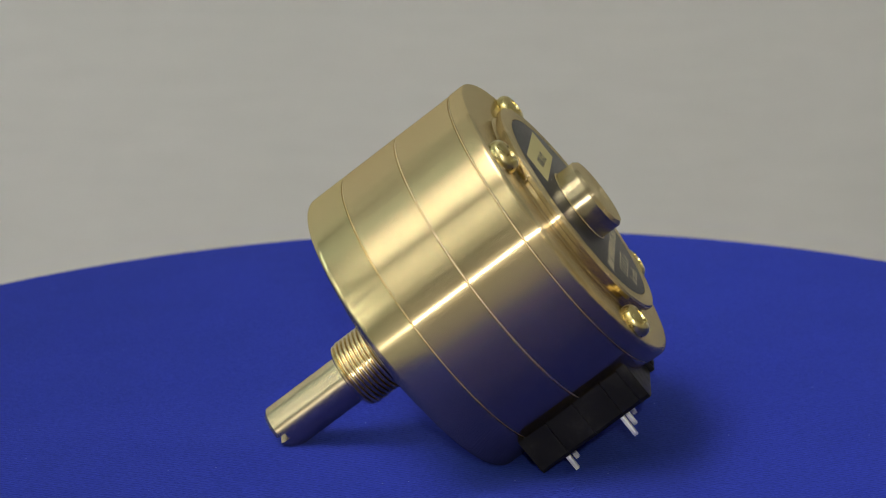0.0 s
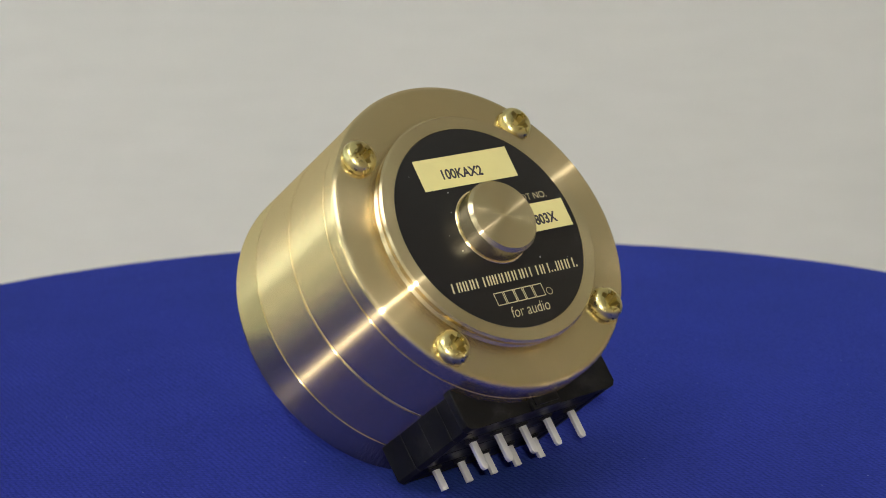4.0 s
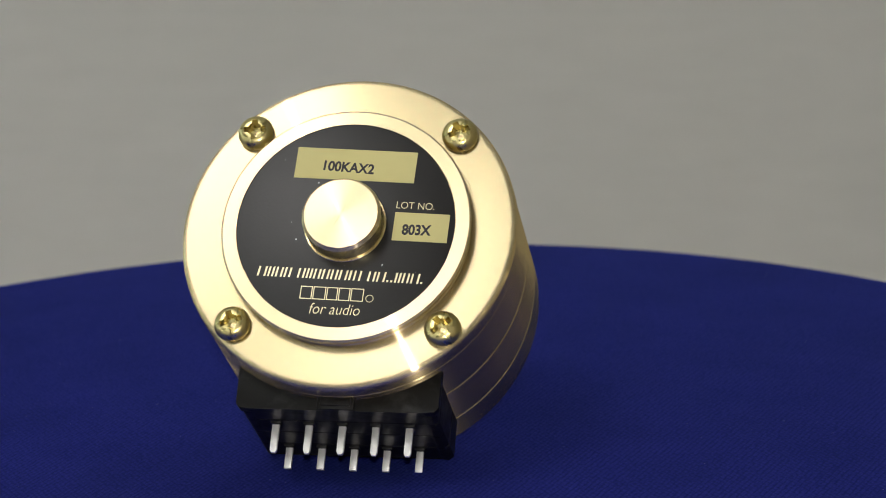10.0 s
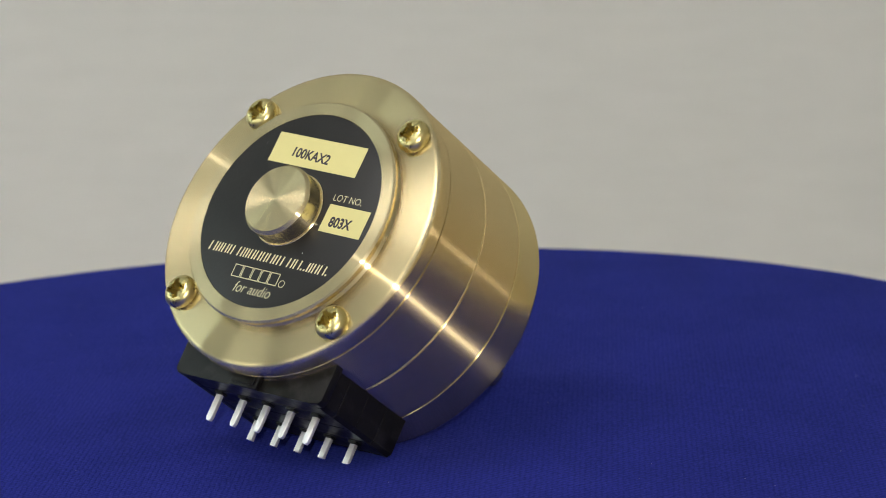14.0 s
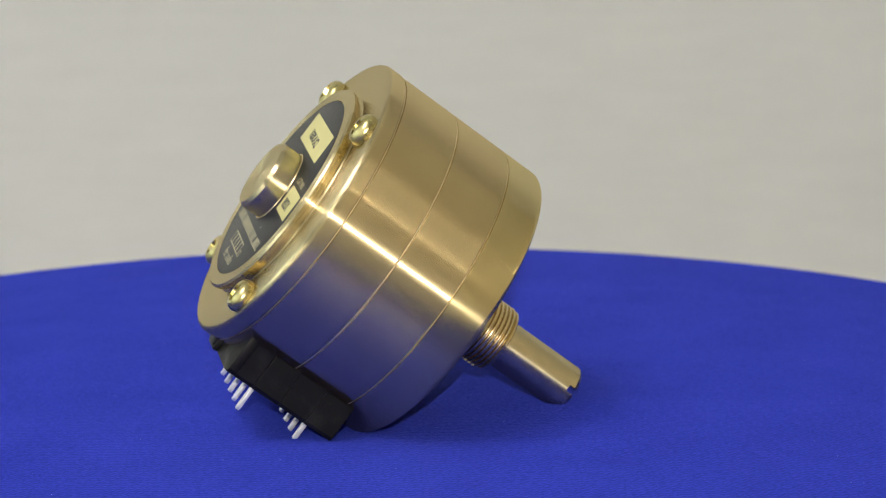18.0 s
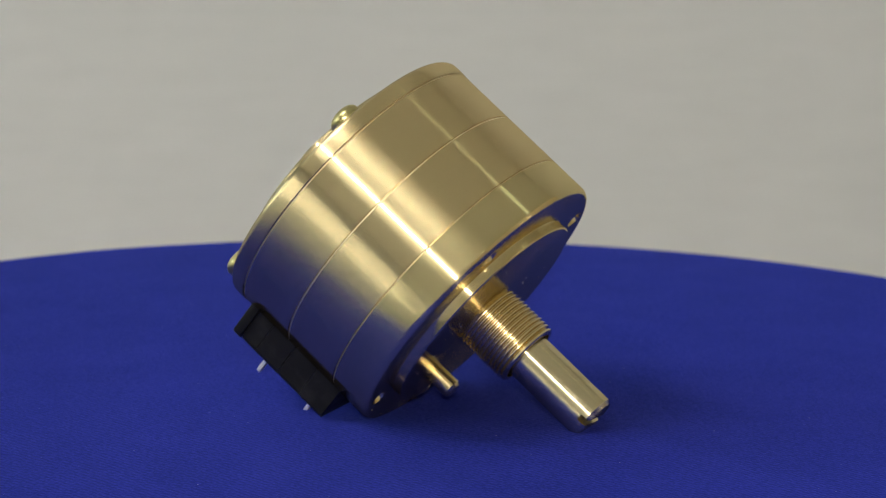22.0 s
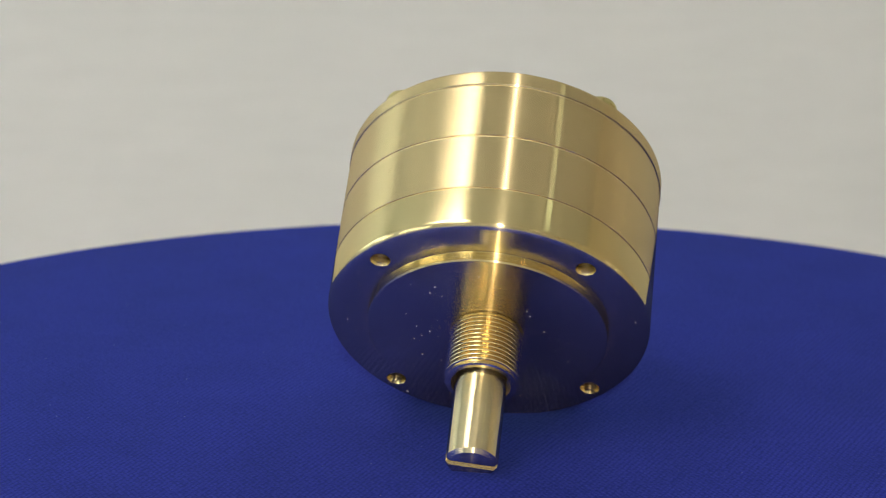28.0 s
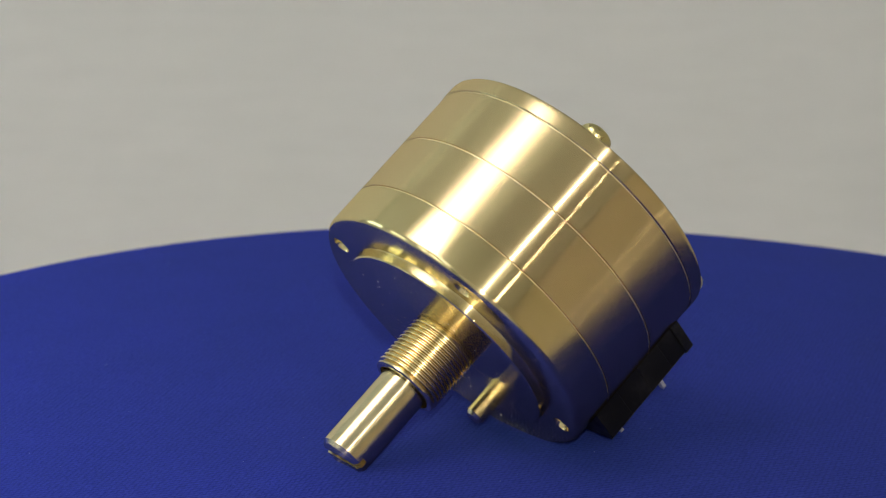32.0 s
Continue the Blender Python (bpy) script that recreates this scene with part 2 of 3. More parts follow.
def part(name, bm, mat, parent, label="", at=None, angle=35.0):
    """One mesh object under a thing or a part; bm is a bmesh or a mesh."""
    me = bm if isinstance(bm, bpy.types.Mesh) else finish(bm, name, mat, angle)
    ob = new(name, me)
    ob.parent = parent
    if at is not None:
        ob.matrix_basis = at
    if label:
        tagged(ob, label)
    return ob


def revolve(profile, segments=128):
    """A body turned round z from (radius, height) in millimetres; the ends on the axis are closed."""
    bm = bmesh.new()
    rows = []
    for rad, h in profile:
        if rad < 1e-6:
            rows.append([bm.verts.new((0, 0, h * MM))])
        else:
            rows.append([bm.verts.new((rad * MM * math.cos(2 * math.pi * k / segments), rad * MM * math.sin(2 * math.pi * k / segments), h * MM))
                         for k in range(segments)])
    for lo, hi in zip(rows, rows[1:]):
        for k in range(segments):
            j = (k + 1) % segments
            if len(lo) == 1 and len(hi) == 1:
                continue
            if len(lo) == 1:
                bm.faces.new((lo[0], hi[k], hi[j]))
            elif len(hi) == 1:
                bm.faces.new((lo[k], lo[j], hi[0]))
            else:
                bm.faces.new((lo[k], lo[j], hi[j], hi[k]))
    return bm


def arc(r0, h0, rad, a0, a1, steps=6):
    """Points of a rounded edge in a profile: centre (r0, h0), angles in degrees."""
    return [(r0 + rad * math.cos(radians(a0 + (a1 - a0) * k / steps)), h0 + rad * math.sin(radians(a0 + (a1 - a0) * k / steps)))
            for k in range(steps + 1)]


def box(x0, x1, y0, y1, z0, z1, bevel=0.0, unit=MM):
    bm = bmesh.new()
    bmesh.ops.create_cube(bm, size=1)
    for v in bm.verts:
        v.co = Vector(((x0 + x1) / 2 + v.co.x * (x1 - x0), (y0 + y1) / 2 + v.co.y * (y1 - y0), (z0 + z1) / 2 + v.co.z * (z1 - z0))) * unit
    if bevel:
        bmesh.ops.bevel(bm, geom=list(bm.edges), offset=bevel * unit, segments=2, affect="EDGES", profile=0.5)
    return bm


def prism(outline, z0, z1, bevel=0.0):
    """A flat outline (x, y in millimetres) drawn out from z0 to z1."""
    bm = bmesh.new()
    lo = [bm.verts.new((x * MM, y * MM, z0 * MM)) for x, y in outline]
    hi = [bm.verts.new((x * MM, y * MM, z1 * MM)) for x, y in outline]
    n = len(outline)
    bm.faces.new(lo[::-1])
    bm.faces.new(hi)
    for k in range(n):
        bm.faces.new((lo[k], lo[(k + 1) % n], hi[(k + 1) % n], hi[k]))
    if bevel:
        bmesh.ops.bevel(bm, geom=list(bm.edges), offset=bevel * MM, segments=2, affect="EDGES", profile=0.5)
    return bm


def carved(name, bm, cutters, mat, angle=35.0):
    """The mesh of bm with the cutters' bodies taken out of it."""
    base = new("carving", finish(bm, name, mat, angle))
    made = []
    for c in cutters:
        cut = new("cutter", finish(c, "cutter", mat, angle))
        made.append(cut)
        mod = base.modifiers.new("cut", "BOOLEAN")
        mod.operation, mod.object, mod.solver = "DIFFERENCE", cut, "EXACT"
    graph = bpy.context.evaluated_depsgraph_get()
    me = bpy.data.meshes.new_from_object(base.evaluated_get(graph))
    me.name = name
    for ob in [base, *made]:
        old = ob.data
        bpy.data.objects.remove(ob)
        bpy.data.meshes.remove(old)
    me.materials.clear()
    me.materials.append(mat)
    me.polygons.foreach_set("material_index", [0] * len(me.polygons))
    me.polygons.foreach_set("use_smooth", [True] * len(me.polygons))
    me.set_sharp_from_angle(angle=radians(angle))
    return me


def lettering(name, text, size, width, mat, parent, at, shear=0.0, thick=0.006, bold=0.0):
    """Raised letters of the built-in font, fitted to a width in millimetres."""
    curve = bpy.data.curves.new(name, "FONT")
    curve.body, curve.size, curve.shear = text, 1.0, shear
    curve.offset = bold
    ob = new(name, curve)
    graph = bpy.context.evaluated_depsgraph_get()
    me = bpy.data.meshes.new_from_object(ob.evaluated_get(graph))
    bpy.data.objects.remove(ob)
    bpy.data.curves.remove(curve)
    co = np.empty(len(me.vertices) * 3)
    me.vertices.foreach_get("co", co)
    co = co.reshape(-1, 3)
    low, high = co.min(0), co.max(0)
    co = (co - [low[0], low[1], 0]) * [width / (high[0] - low[0]) * MM, size / (high[1] - low[1]) * MM, 1]
    me.vertices.foreach_set("co", co.ravel())
    bm = bmesh.new()
    bm.from_mesh(me)
    got = bmesh.ops.extrude_face_region(bm, geom=list(bm.faces))
    for v in got["geom"]:
        if isinstance(v, bmesh.types.BMVert):
            v.co.z += thick * MM
    bpy.data.meshes.remove(me)
    return part(name, bm, mat, parent, at=at)


def flat_at(x, y, z, turn=0.0):
    return Matrix.Translation((x * MM, y * MM, z * MM)) @ Matrix.Rotation(radians(turn), 4, "Z")


# ================= the room =================
def room():
    def slab(name, x0, x1, y0, y1, z0, z1, mat, label, category):
        ob = new(name, finish(box(x0, x1, y0, y1, z0, z1, unit=1.0), name, mat))
        return tagged(ob, label, category, kind="structure")
    slab("floor", -2.6, 2.6, -3.6, 1.3, -0.1, 0.0, FLOOR, "light grey carpet floor under the stool", "floor")
    slab("ceiling", -2.6, 2.6, -3.6, 1.3, 2.4, 2.5, CEILING, "plain white ceiling with light panels", "ceiling")
    slab("wall_north", -2.6, 2.6, 1.2, 1.3, 0.0, 2.4, WALL, "cream wall with a faint woven wallpaper", "wall")
    slab("wall_south", -2.6, 2.6, -3.6, -3.5, 0.0, 2.4, WALL, "plain cream wall with no openings", "wall")
    slab("wall_west", -2.6, -2.5, -3.5, 1.2, 0.0, 2.4, COOL_WALL, "plain pale side wall with frosted windows", "wall")
    slab("wall_east", 2.5, 2.6, -3.5, 1.2, 0.0, 2.4, TAN_WALL, "plain tan side wall", "wall")


def ceiling_light(x, y, w, d, mat, turn=0.0):
    lamp = tagged(new("ceiling_light"), "white recessed ceiling light with a glowing diffuser", "ceiling light", group="ceiling lights")
    lamp.matrix_basis = pose(x, y, 2.4, 0, 0, turn)
    rim = bmesh.new()
    for x0, x1, y0, y1 in ((-w / 2 - 0.03, w / 2 + 0.03, -d / 2 - 0.03, -d / 2), (-w / 2 - 0.03, w / 2 + 0.03, d / 2, d / 2 + 0.03),
                           (-w / 2 - 0.03, -w / 2, -d / 2, d / 2), (w / 2, w / 2 + 0.03, -d / 2, d / 2)):
        piece = box(x0, x1, y0, y1, -0.03, -0.002, unit=1.0)
        tmp = bpy.data.meshes.new("rim")
        piece.to_mesh(tmp)
        piece.free()
        rim.from_mesh(tmp)
        bpy.data.meshes.remove(tmp)
    part("frame", rim, CEILING, lamp)
    part("diffuser", box(-w / 2, w / 2, -d / 2, d / 2, -0.02, -0.006, unit=1.0), mat, lamp, "glowing white diffuser")
    return lamp


def window(name, x, y, z, w, h, mat, bar=0.015):
    """A frosted window in a side wall, its frame proud of the wall."""
    side = 1 if x < 0 else -1
    ob = tagged(new(name), "frosted side window with a white frame", "window", kind="structure")
    ob.location = (x, y, z)
    for y0, y1, z0, z1 in ((-w / 2 - 0.04, w / 2 + 0.04, h / 2, h / 2 + 0.04), (-w / 2 - 0.04, w / 2 + 0.04, -h / 2 - 0.04, -h / 2),
                           (-w / 2 - 0.04, -w / 2, -h / 2, h / 2), (w / 2, w / 2 + 0.04, -h / 2, h / 2), (-bar, bar, -h / 2, h / 2)):
        part("window_frame", box(*sorted((0.002 * side, 0.04 * side)), y0, y1, z0, z1, unit=1.0), CEILING, ob)
    for y0, y1 in ((-w / 2, -bar), (bar, w / 2)):
        part("pane", box(*sorted((0.006 * side, 0.012 * side)), y0, y1, -h / 2, h / 2, unit=1.0), mat, ob)


def wall_lamp(y, z):
    lamp = tagged(new("wall_lamp"), "small square opal glass wall lamp, lit", "wall lamp", group="wall lamps")
    lamp.location = (2.5, y, z)
    part("back_plate", box(-0.02, -0.002, -0.07, 0.07, -0.07, 0.07, 0.003, unit=1.0), CEILING, lamp)
    part("glass", box(-0.06, -0.021, -0.06, 0.06, -0.06, 0.06, 0.008, unit=1.0), EAST_GLOW, lamp, "glowing opal glass")


def video_light():
    """The small lamp over the lens, whose glint runs along the metal."""
    data = bpy.data.lights.new("video_light", "AREA")
    data.shape, data.size, data.size_y = "RECTANGLE", 0.005, 0.009
    data.energy, data.color = 2.3, (1.0, 0.92, 0.85)
    ob = new("video_light", data)
    ob.matrix_world = look((0.006, -0.60, LIFT + 0.20), (-0.008, -0.02, LIFT))
    return ob


# ================= the stool =================
SEAT_MIDDLE = (-0.0209, -0.0065)
SEAT_RADIUS = 0.1409
SEAT_RISE = 0.0043


def rim_lift(a):
    """The padded rim is not quite level, mm."""
    return -0.77 * math.cos(2 * a) + 0.05 * math.sin(2 * a) + 0.35 * math.cos(3 * a) + 0.1 * math.sin(3 * a) + 0.18 * math.cos(4 * a) - 0.15 * math.sin(4 * a)


def rim_bulge(a):
    """Nor quite round, mm."""
    return 1.6 * math.cos(2 * a) + 0.2 * math.sin(2 * a) - 0.9 * math.cos(3 * a) - 0.6 * math.sin(3 * a)


# where the piece presses into the padding, and where the cloth rises under the shaft: x, y from the swivel's axis, depth, spread, mm
DENTS = ((-8.4, -13.4, 1.1, 10.0), (-6.5, 25.0, -0.7, 11.0))


def seat_mesh():
    rad, rise = SEAT_RADIUS * 1000, SEAT_RISE * 1000
    radii = [k for k in range(1, 60)] + [60 + (rad - 60) * k / 26 for k in range(27)]
    profile = [(r, rise * (1 - (r / rad) ** 2)) for r in radii] + arc(rad - 0.8, -9, 9, 82, 0, 10)[1:]
    profile += [(rad + 8.2, -40), (rad + 4.2, -55)]
    segments = 216
    bm = bmesh.new()

    def vertex(r, h, a):
        share = min(r / rad, 1.0) ** 2
        x, y = r * math.cos(a), r * math.sin(a)
        z = h + share * rim_lift(a)
        for dx, dy, depth, spread in DENTS:
            far = ((x + SEAT_MIDDLE[0] * 1000 - dx) ** 2 + (y + SEAT_MIDDLE[1] * 1000 - dy) ** 2) / spread ** 2
            z -= depth * math.exp(-far) if far < 9 else 0.0
        wide = 1 + share * rim_bulge(a) / rad
        return bm.verts.new((x * wide * MM, y * wide * MM, z * MM))
    rows = [[vertex(r, h, 2 * math.pi * k / segments) for k in range(segments)] for r, h in profile]
    middle = vertex(0.0, rise, 0.0)
    for k in range(segments):
        bm.faces.new((middle, rows[0][k], rows[0][(k + 1) % segments]))
    for lo, hi in zip(rows, rows[1:]):
        for k in range(segments):
            j = (k + 1) % segments
            bm.faces.new((lo[k], hi[k], hi[j], lo[j]))
    bm.faces.new(rows[-1])
    return bm


def stool():
    base = tagged(new("stool"), "round stool with a blue cloth covered swivelling seat", "stool")
    part("column", revolve([(0, 20), (22, 20), (22, 690), (0, 690)], 48), DARK_STEEL, base)
    part("foot", revolve([(0, 0), (190, 0), (190, 10), (60, 22), (22, 24), (0, 24)], 64), DARK_STEEL, base)
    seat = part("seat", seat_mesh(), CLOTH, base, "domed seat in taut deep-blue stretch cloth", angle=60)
    return base, seat


# ================= the potentiometer =================
POT = Matrix(((0.996943, 0.034277, -0.070045, -0.010525),
              (-0.076439, 0.613445, -0.783622, -0.020168),
              (0.016170, 0.786581, 0.614190, 0.0),
              (0, 0, 0, 1)))
BODY = 24.45


def screw_mesh():
    dome = [(0, -1.2), (2.2, -1.2), (2.5, -0.8), (2.62, -0.2)] + arc(1.25, -0.1, 1.4, 5, 80, 8) + [(0.7, 1.34), (0, 1.36)]
    arms = []
    for turn in (0, 90):
        arm = prism([(-1.1, -0.4), (1.1, -0.4), (1.65, 1.4), (1.65, 2.5), (-1.65, 2.5), (-1.65, 1.4)], -0.46, 0.46)
        bmesh.ops.rotate(arm, verts=arm.verts, cent=(0, 0, 0), matrix=Matrix.Rotation(radians(turn), 3, "Z") @ Matrix.Rotation(radians(90), 3, "X"))
        arms.append(arm)
    core = revolve([(0, -0.8), (0.75, -0.35), (1.12, 1.6), (1.12, 3.0), (0, 3.0)], 20)
    return carved("screw", revolve(dome, 48), arms + [core], SCREW, 40)


def section(z0, z1, c0=0.16, c1=0.16, rad=BODY):
    return revolve([(rad - 2, z0 + 0.02), (rad - 0.18, z0 + 0.04), (rad, z0 + c0), (rad, z1 - c1), (rad - 0.18, z1 - 0.04), (rad - 2, z1 - 0.02)], 192)


def front_plate():
    outline = ([(0, -27), (BODY - 2, -27), (BODY - 2, -23.74), (BODY - 0.18, -23.74), (BODY, -23.86)]
               + arc(BODY - 1.1, -29.6, 1.1, 0, -90, 8) + [(18.3, -30.7), (18.2, -31.0), (18.2, -32.1), (18.0, -32.3), (0, -32.3)])
    cutters = []
    for k in range(4):
        a = radians(45 + 90 * k + 0.4)
        hole = revolve([(0, -27.6), (1.15, -27.6), (1.15, -30.0), (1.6, -30.9), (1.6, -33.5), (0, -33.5)], 32)
        bmesh.ops.translate(hole, verts=hole.verts, vec=(21.4 * MM * math.cos(a), 21.4 * MM * math.sin(a), 0))
        cutters.append(hole)
    return carved("front_plate", revolve(outline, 192), cutters, FRONT_BRASS)


def bushing():
    pts = [(0, -32.0), (5.0, -32.2)]
    z = -32.6
    while z > -40.6:
        pts += [(5.08, z), (5.1, z - 0.06), (5.5, z - 0.20), (5.53, z - 0.26), (5.53, z - 0.47), (5.5, z - 0.53), (5.1, z - 0.68)]
        z -= 0.75
    pts += [(5.0, -40.9), (5.35, -41.1), (5.35, -41.4), (5.1, -41.6), (4.5, -41.6), (4.4, -39.5), (0, -39.5)]
    return revolve(pts, 96)


def shaft():
    body = revolve([(0, -38), (3.85, -38), (3.85, -55.3), (3.35, -55.9), (0, -55.9)], 96)
    slot = box(-6, 6, -0.55, 0.55, -57, -54.3)
    bmesh.ops.rotate(slot, verts=slot.verts, cent=(0, 0, 0), matrix=Matrix.Rotation(radians(10), 3, "Z"))
    return carved("shaft", body, [slot], STEEL_BRASS)


def dust(count, seed, free, height, up):
    """Tiny pale flakes lying on a turned face: free(r, a) tells where, height(r) how high, mm."""
    rng = random.Random(seed)
    bm = bmesh.new()
    while count:
        r, a = rng.uniform(6.5, 23.0), rng.uniform(0, 2 * math.pi)
        if not free(r, math.degrees(a)):
            continue
        z = height(r)
        size = rng.choice((0.06, 0.08, 0.1, 0.12, 0.2))
        turn = rng.uniform(0, 6.28)
        pts = []
        for k in range(5):
            b = turn + k * 1.2566
            q = size * rng.uniform(0.5, 1.0) * (1.0 if k % 2 else 0.6)
            pts.append((r * math.cos(a) + q * math.cos(b), r * math.sin(a) + q * math.sin(b)))
        lo = [bm.verts.new((x * MM, y * MM, z * MM)) for x, y in pts]
        hi = [bm.verts.new((x * MM, y * MM, (z + 0.03 * up) * MM)) for x, y in pts]
        bm.faces.new(lo)
        bm.faces.new(hi[::-1])
        for k in range(5):
            bm.faces.new((lo[k], hi[k], hi[(k + 1) % 5], lo[(k + 1) % 5]))
        count -= 1
    return bm


def nameplate(pot):
    plate = part("nameplate", revolve([(0, 1.0), (15.85, 1.0), (15.9, 1.41), (15.8, 1.44), (0, 1.44)], 128), DISC, pot, "black printed nameplate disc")
    top = 1.445

    def label(x, y, w, h, turn):
        ob = part("label", box(0, w, 0, h, 0, 0.05), PAPER, plate, "pale yellow paper label", at=flat_at(x, y, top, turn))
        return ob
    label(-8.33, 7.30, 17.75, 4.9, -2.25)
    label(6.97, -2.40, 8.0, 4.42, -2.25)
    up = top + 0.05
    lettering("label_text", "100KAX2", 1.62, 7.5, INK, plate, flat_at(-4.12, 8.50, up, -4.6), bold=0.03, thick=0.008)
    lettering("label_text", "803X", 1.68, 4.25, INK, plate, flat_at(8.32, -1.54, up, -1.5), bold=0.035, thick=0.008)
    lettering("lot_text", "LOT NO.", 1.05, 5.55, PRINT, plate, flat_at(7.2, 2.64, top, -2.2), bold=-0.012)
    lettering("audio_text", "for audio", 1.65, 7.3, PRINT, plate, flat_at(-3.87, -13.95, top, -1.6), shear=0.2, bold=-0.01)
    # the maker's line and mark, as plain blocks
    x = 0.0
    for w in (1.25, 0.85, 1.0, 0.95, -0.75, 1.0, 0.8, 0.95, 1.0, 0.95, 1.15, 0.4, 1.05, -0.75, 1.05, 1.2, 0.3, 0.3, 0.8, 0.95, 1.2, 0.3):
        if w > 0:
            h = 0.3 if w == 0.3 else 1.5
            strokes = [(0.0, 0.3)] if w < 0.5 else [(0.0, 0.27), (w - 0.27, w)]
            for a, c in strokes:
                bar = prism([(a, 0), (c, 0), (c + h * 0.15, h), (a + h * 0.15, h)], 0, 0.006)
                part("print_bar", bar, PRINT, plate, at=flat_at(-12.1, -8.28, top, -1.9) @ flat_at(x, 0, 0))
            x += w + 0.27
        else:
            x -= w
    x = 0.0
    for w in (1.75, 1.85, 1.6, 1.65, 1.85):
        for x0, x1, y0, y1 in ((0, w, 0, 0.13), (0, w, 1.85, 1.98), (0, 0.13, 0.13, 1.85), (w - 0.13, w, 0.13, 1.85)):
            part("mark_bar", box(x0, x1, y0, y1, 0, 0.006), PRINT, plate, at=flat_at(-5.5, -11.7, top, -1.9) @ flat_at(x, 0, 0))
        x += w + 0.13
    part("mark_ring", ring(0.48, 0.58), PRINT, plate, at=flat_at(4.65, -11.5, top))


def ring(inner, outer):
    return revolve([(inner, 0), (outer, 0), (outer, 0.006), (inner, 0.006), (inner, 0)], 32)


def terminal_block(pot):
    """The black connector under the body, with two rows of five pins."""
    block = part("terminal_block", rear_cover(), BLACK, pot, "black plastic terminal block with two rows of pins")
    cuts = (-7.0, -10.2, -15.1, -20.0, -25.0)
    for k, (z1, z0) in enumerate(zip(cuts, cuts[1:])):
        w = 14.2 if k % 2 else 14.17
        floor = -25.85
        wall = (w, -17.5), (w, -25.4), (w - 0.6, -26.0), (w - 1.5, -26.0), (w - 1.9, floor)
        outline = [*wall, *[(-x, y) for x, y in wall[::-1]]]
        part("block_section", prism(outline, z0 + 0.02, z1 - 0.02, 0.07), BLACK, block, angle=12)
    part("clip", box(-2.7, 2.7, -26.1, -23.6, -5.35, -4.5, 0.15), BLACK, block)
    part("clip", box(-2.2, 2.2, -25.6, -24.3, -4.6, -4.2, 0.12), BLACK, block)
    for row, (z, tip) in enumerate(((-11.4, -30.5), (-21.4, -29.4))):
        sleeve = None
        for k in range(5):
            x = -9.85 + 4.9 * k
            ob = part("pin_sleeve", box(-0.8, 0.8, -26.25 + 0.05 * row, -24.4, -0.75, 0.75, 0.2) if sleeve is None else sleeve, BLACK, block, at=flat_at(x, 0, z))
            sleeve = ob.data
            end = [(-0.53, -26), (-0.53, tip + 0.45), (-0.3, tip), (0.3, tip), (0.53, tip + 0.45), (0.53, -26)] if row == 0 else \
                  [(-0.53, -26), (-0.53, tip), (0.53, tip), (0.53, -26)]
            part("pin", prism(end[::-1], -0.31, 0.31, 0.035), PIN, block, "tinned metal solder pin", at=flat_at(x, 0, z))


def rear_cover():
    outline = [(-14.8, -17.2), (14.8, -17.2), (14.7, -25.2), (14.1, -25.9), (12.6, -26.0), (-12.6, -26.0), (-14.1, -25.9), (-14.7, -25.2)]
    return prism(outline[::-1], -6.97, -5.35, 0.15)


def two_finishes(ob, rim=BRASS):
    """The rim of a turned part is polished, its face brushed."""
    ob.data.materials.append(rim)
    for face in ob.data.polygons:
        face.material_index = int(abs(face.normal.z) < 0.6)


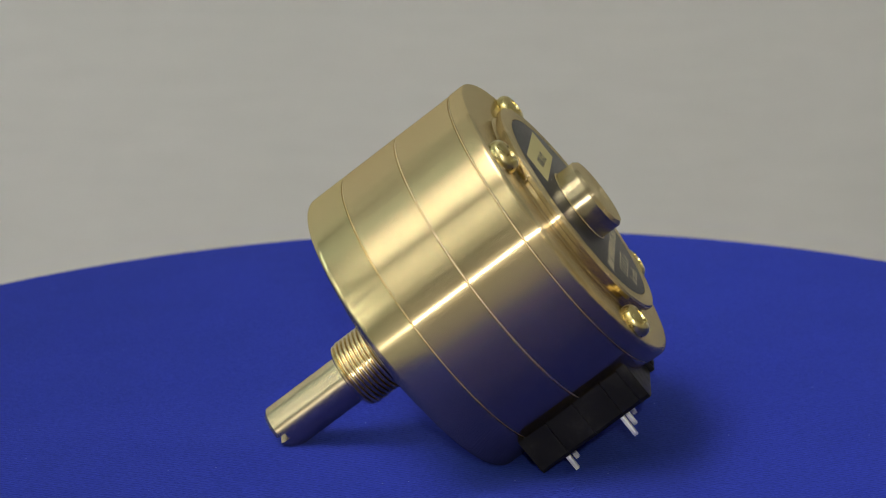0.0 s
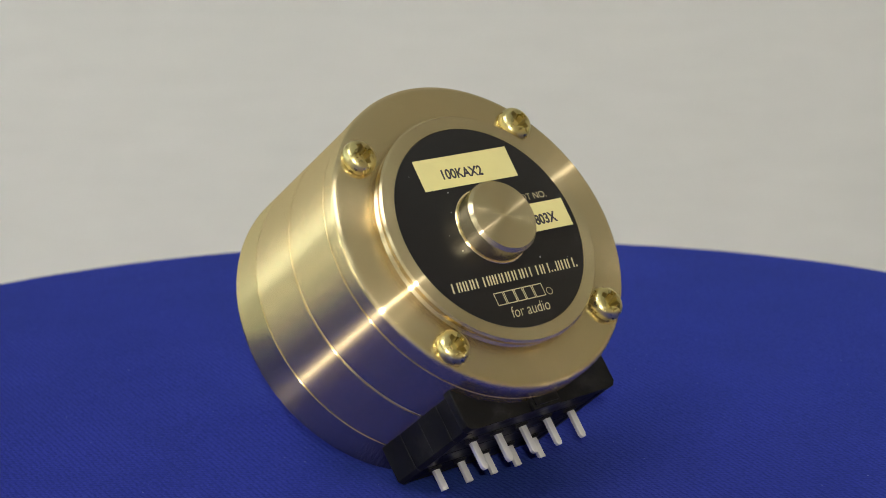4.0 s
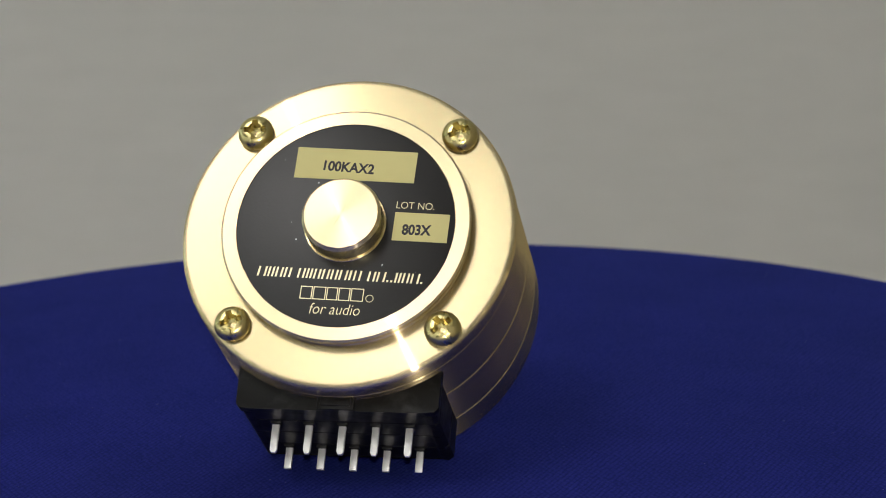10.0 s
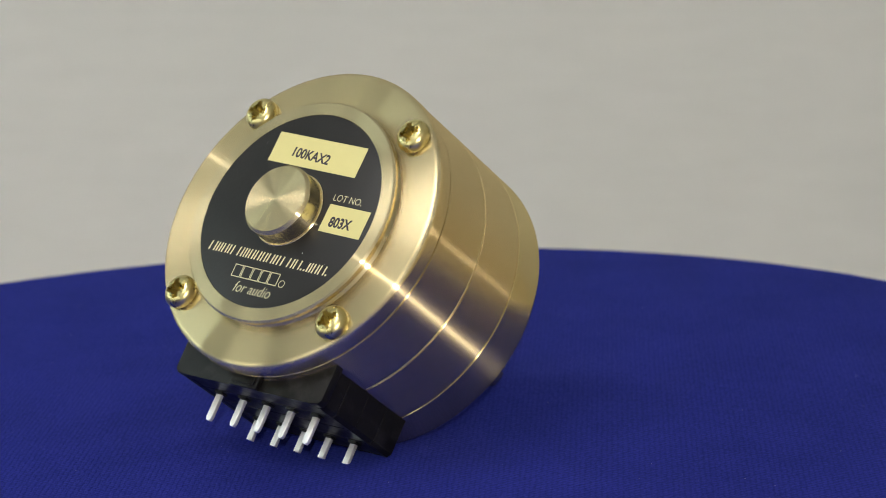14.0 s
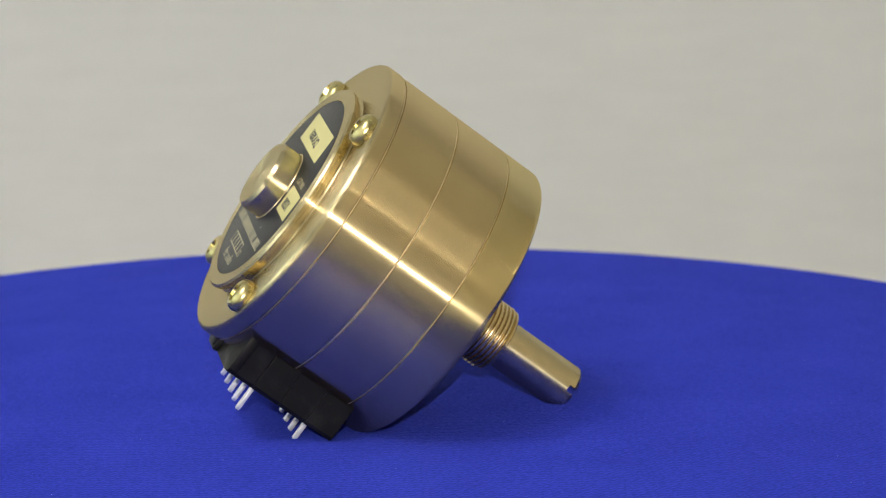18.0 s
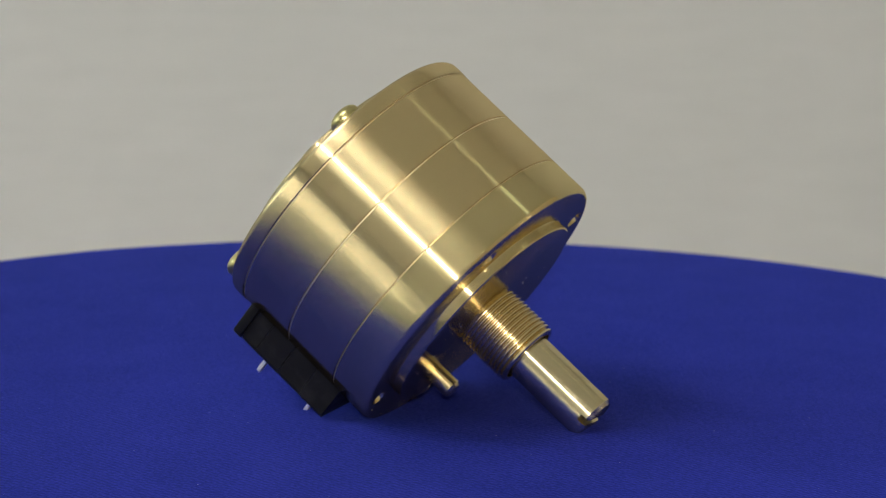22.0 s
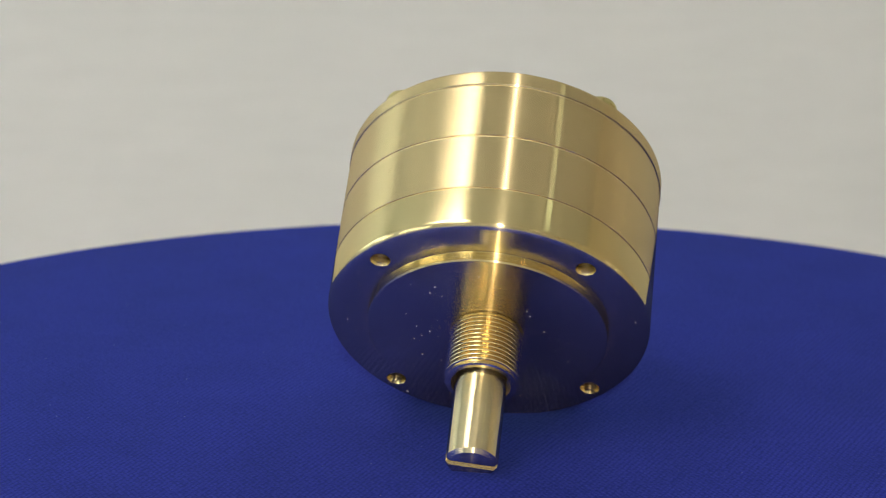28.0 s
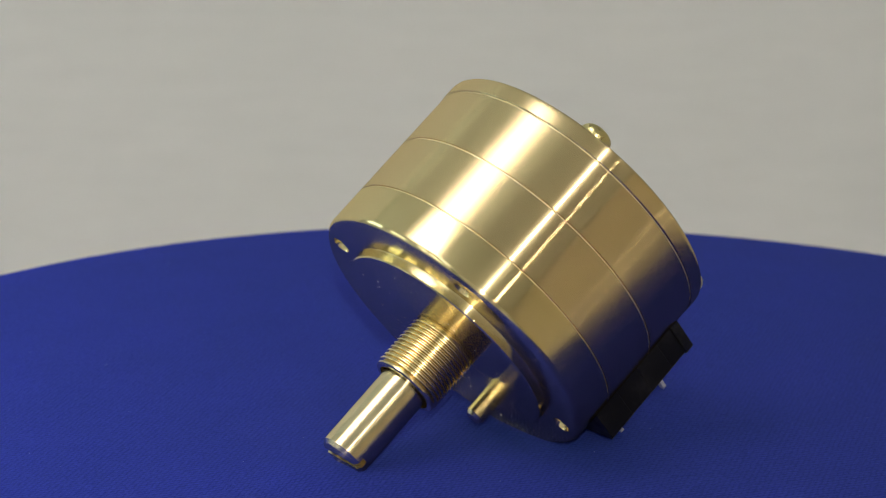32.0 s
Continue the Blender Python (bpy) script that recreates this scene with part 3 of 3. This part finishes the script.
def potentiometer():
    pot = tagged(new("potentiometer"), "heavy turned brass rotary potentiometer leaning on its shaft", "potentiometer")
    rear = revolve([(BODY - 2, -3.75), (BODY - 0.1, -3.73), (BODY + 0.1, -3.55)] + arc(BODY + 0.1 - 0.95, -1.65, 0.95, 0, 90, 8)
                   + [(18.5, -0.7), (0, -0.7)], 192)
    two_finishes(part("rear_plate", rear, FACE_BRASS, pot))
    part("core", revolve([(0, -28), (BODY - 0.17, -28), (BODY - 0.17, -2.5), (0, -2.5)], 128), GROOVE_BRASS, pot, "bare brass in the ring grooves")
    part("housing_ring", section(-13.71, -3.82), BRASS, pot)
    part("housing_ring", section(-23.69, -13.82), BRASS, pot)
    part("front_plate", front_plate(), FRONT_BRASS, pot, "turned front plate with four countersunk holes")
    two_finishes(part("end_cap", revolve([(0, -0.6), (18.0, -0.68), (17.6, -0.3), (17.6, 0.3), (18.2, 0.5), (18.25, 1.1), (17.95, 1.4), (16.0, 1.4), (15.95, 1.1), (0, 1.1)], 192),
         CAP_BRASS, pot, "stepped turned brass end cap"))
    front = dust(46, 5, lambda r, a: not (17.3 < r < 18.9 or (abs(r - 21.4) < 2.2 and abs(a % 90 - 45) < 7)), lambda r: -32.31 if r < 17.5 else -30.71, -1)
    tagged(part("dust", front, DUST, pot, "pale dust flakes on the front face"), kind="stuff")
    back = dust(10, 9, lambda r, a: not (15.5 < r < 18.6) and not (abs(r - 21.5) < 3.0 and abs(a % 90 - 45) < 9), lambda r: 1.445 if r < 16 else -0.69, 1)
    tagged(part("dust", back, DUST, pot, "pale dust flakes on the rear face"), kind="stuff")
    nameplate(pot)
    part("button_collar", revolve([(0, 1.4), (5.98, 1.45), (6.0, 1.55), (5.9, 1.65), (0, 1.65)], 96), STEEL_BRASS, pot)
    two_finishes(part("centre_button", revolve([(0, 1.5), (5.75, 1.5), (5.75, 4.55), (5.32, 5.1), (0, 5.1)], 128), CAP_BRASS, pot, "turned brass centre button"), STEEL_BRASS)
    part("bushing", bushing(), THREAD_BRASS, pot, "threaded brass mounting bushing")
    part("shaft", shaft(), STEEL_BRASS, pot, "slotted round control shaft")
    post = revolve([(0, -31.5), (1.6, -31.5), (1.6, -35.5), (1.2, -36.0), (0, -36.0)], 48)
    part("locating_post", post, POST_BRASS, pot, at=flat_at(0, -13.7, 0))
    head = screw_mesh()
    for k, (sx, sy) in enumerate(((-1, 1), (1, 1), (1, -1), (-1, -1))):
        part("screw", head, SCREW, pot, "yellow plated cross-head screw", at=flat_at(15.2 * sx, 15.2 * sy, -0.15, (3, 25, 40, 20)[k]))
    terminal_block(pot)
    return pot


room()
ceiling_light(-0.96, -0.58, 1.1, 1.24, PANEL_GLOW)
ceiling_light(-1.05, -1.75, 0.8, 0.9, SOUTH_PANEL_GLOW)
ceiling_light(1.35, -2.5, 0.16, 0.16, WARM_GLOW)
ceiling_light(1.05, 0.08, 0.12, 0.12, COOL_GLOW)
window("window_1", -2.5, -0.4, 1.33, 0.55, 0.6, WEST_GLOW)
window("window_5", -2.5, 0.58, 1.5, 0.66, 0.9, NORTHWEST_GLOW)
for number, y in enumerate((-1.4, -1.98, -2.56)):
    window("window_%d" % (number + 2), -2.5, y, 1.45, 0.32, 0.9, SOUTHWEST_GLOW)
wall_lamp(-0.1, 0.82)
wall_lamp(-0.45, 1.0)
video_light()
STOOL, SEAT = stool()
PIECE = potentiometer()

# the seat swivels by hand, by fits and starts, and carries the piece
SEAT_REST = Matrix.Translation((*SEAT_MIDDLE, -0.0410)) @ Matrix.Rotation(-0.0448, 4, "Y") @ Matrix.Rotation(-0.0067, 4, "X")


def motions():
    first = [(0, 91.01), (0.5, 86.54), (1, 79.85), (1.5, 72.15), (2, 62.99), (2.5, 58.97), (3, 58.24), (3.5, 52.85),
             (5.5, 29.23), (6, 22.07), (6.5, 16.13), (7, 14.96), (7.5, 14.52), (8, 9.79), (8.5, 3.69), (9, -0),
             (9.5, -0.5), (10, -5.45), (10.5, -9.95), (11, -16.46), (11.5, -20.21), (12, -20.83), (12.5, -25.46), (13, -29.35),
             (13.5, -30.5), (14, -35.8), (14.5, -44.09)]
    second = [(16.5, -58.11), (17, -60.34), (17.5, -67.18), (18, -74.84), (18.5, -76.97), (19, -81.79), (19.5, -91.12), (20, -91.53),
              (20.5, -97.9), (21, -108.23), (21.5, -113.07), (22, -113.17), (22.5, -124.09), (23, -132.3), (23.5, -135.99), (24, -143.97),
              (24.5, -152.55), (25, -155.44), (25.5, -159.05), (27.5, -178.67), (28, -183.24), (28.5, -193.76), (29, -202.28), (29.5, -203),
              (30, -205.87), (30.5, -213.77), (31, -221.81), (31.5, -223.94), (32, -229.51)]
    turns = first + second
    turned = [(t, Matrix.Translation((0, 0, LIFT)) @ Matrix.Rotation(radians(a), 4, "Z")) for t, a in turns]
    walk(SEAT, [(t, m @ SEAT_REST) for t, m in turned])
    walk(PIECE, [(t, m @ POT) for t, m in turned])


motions()
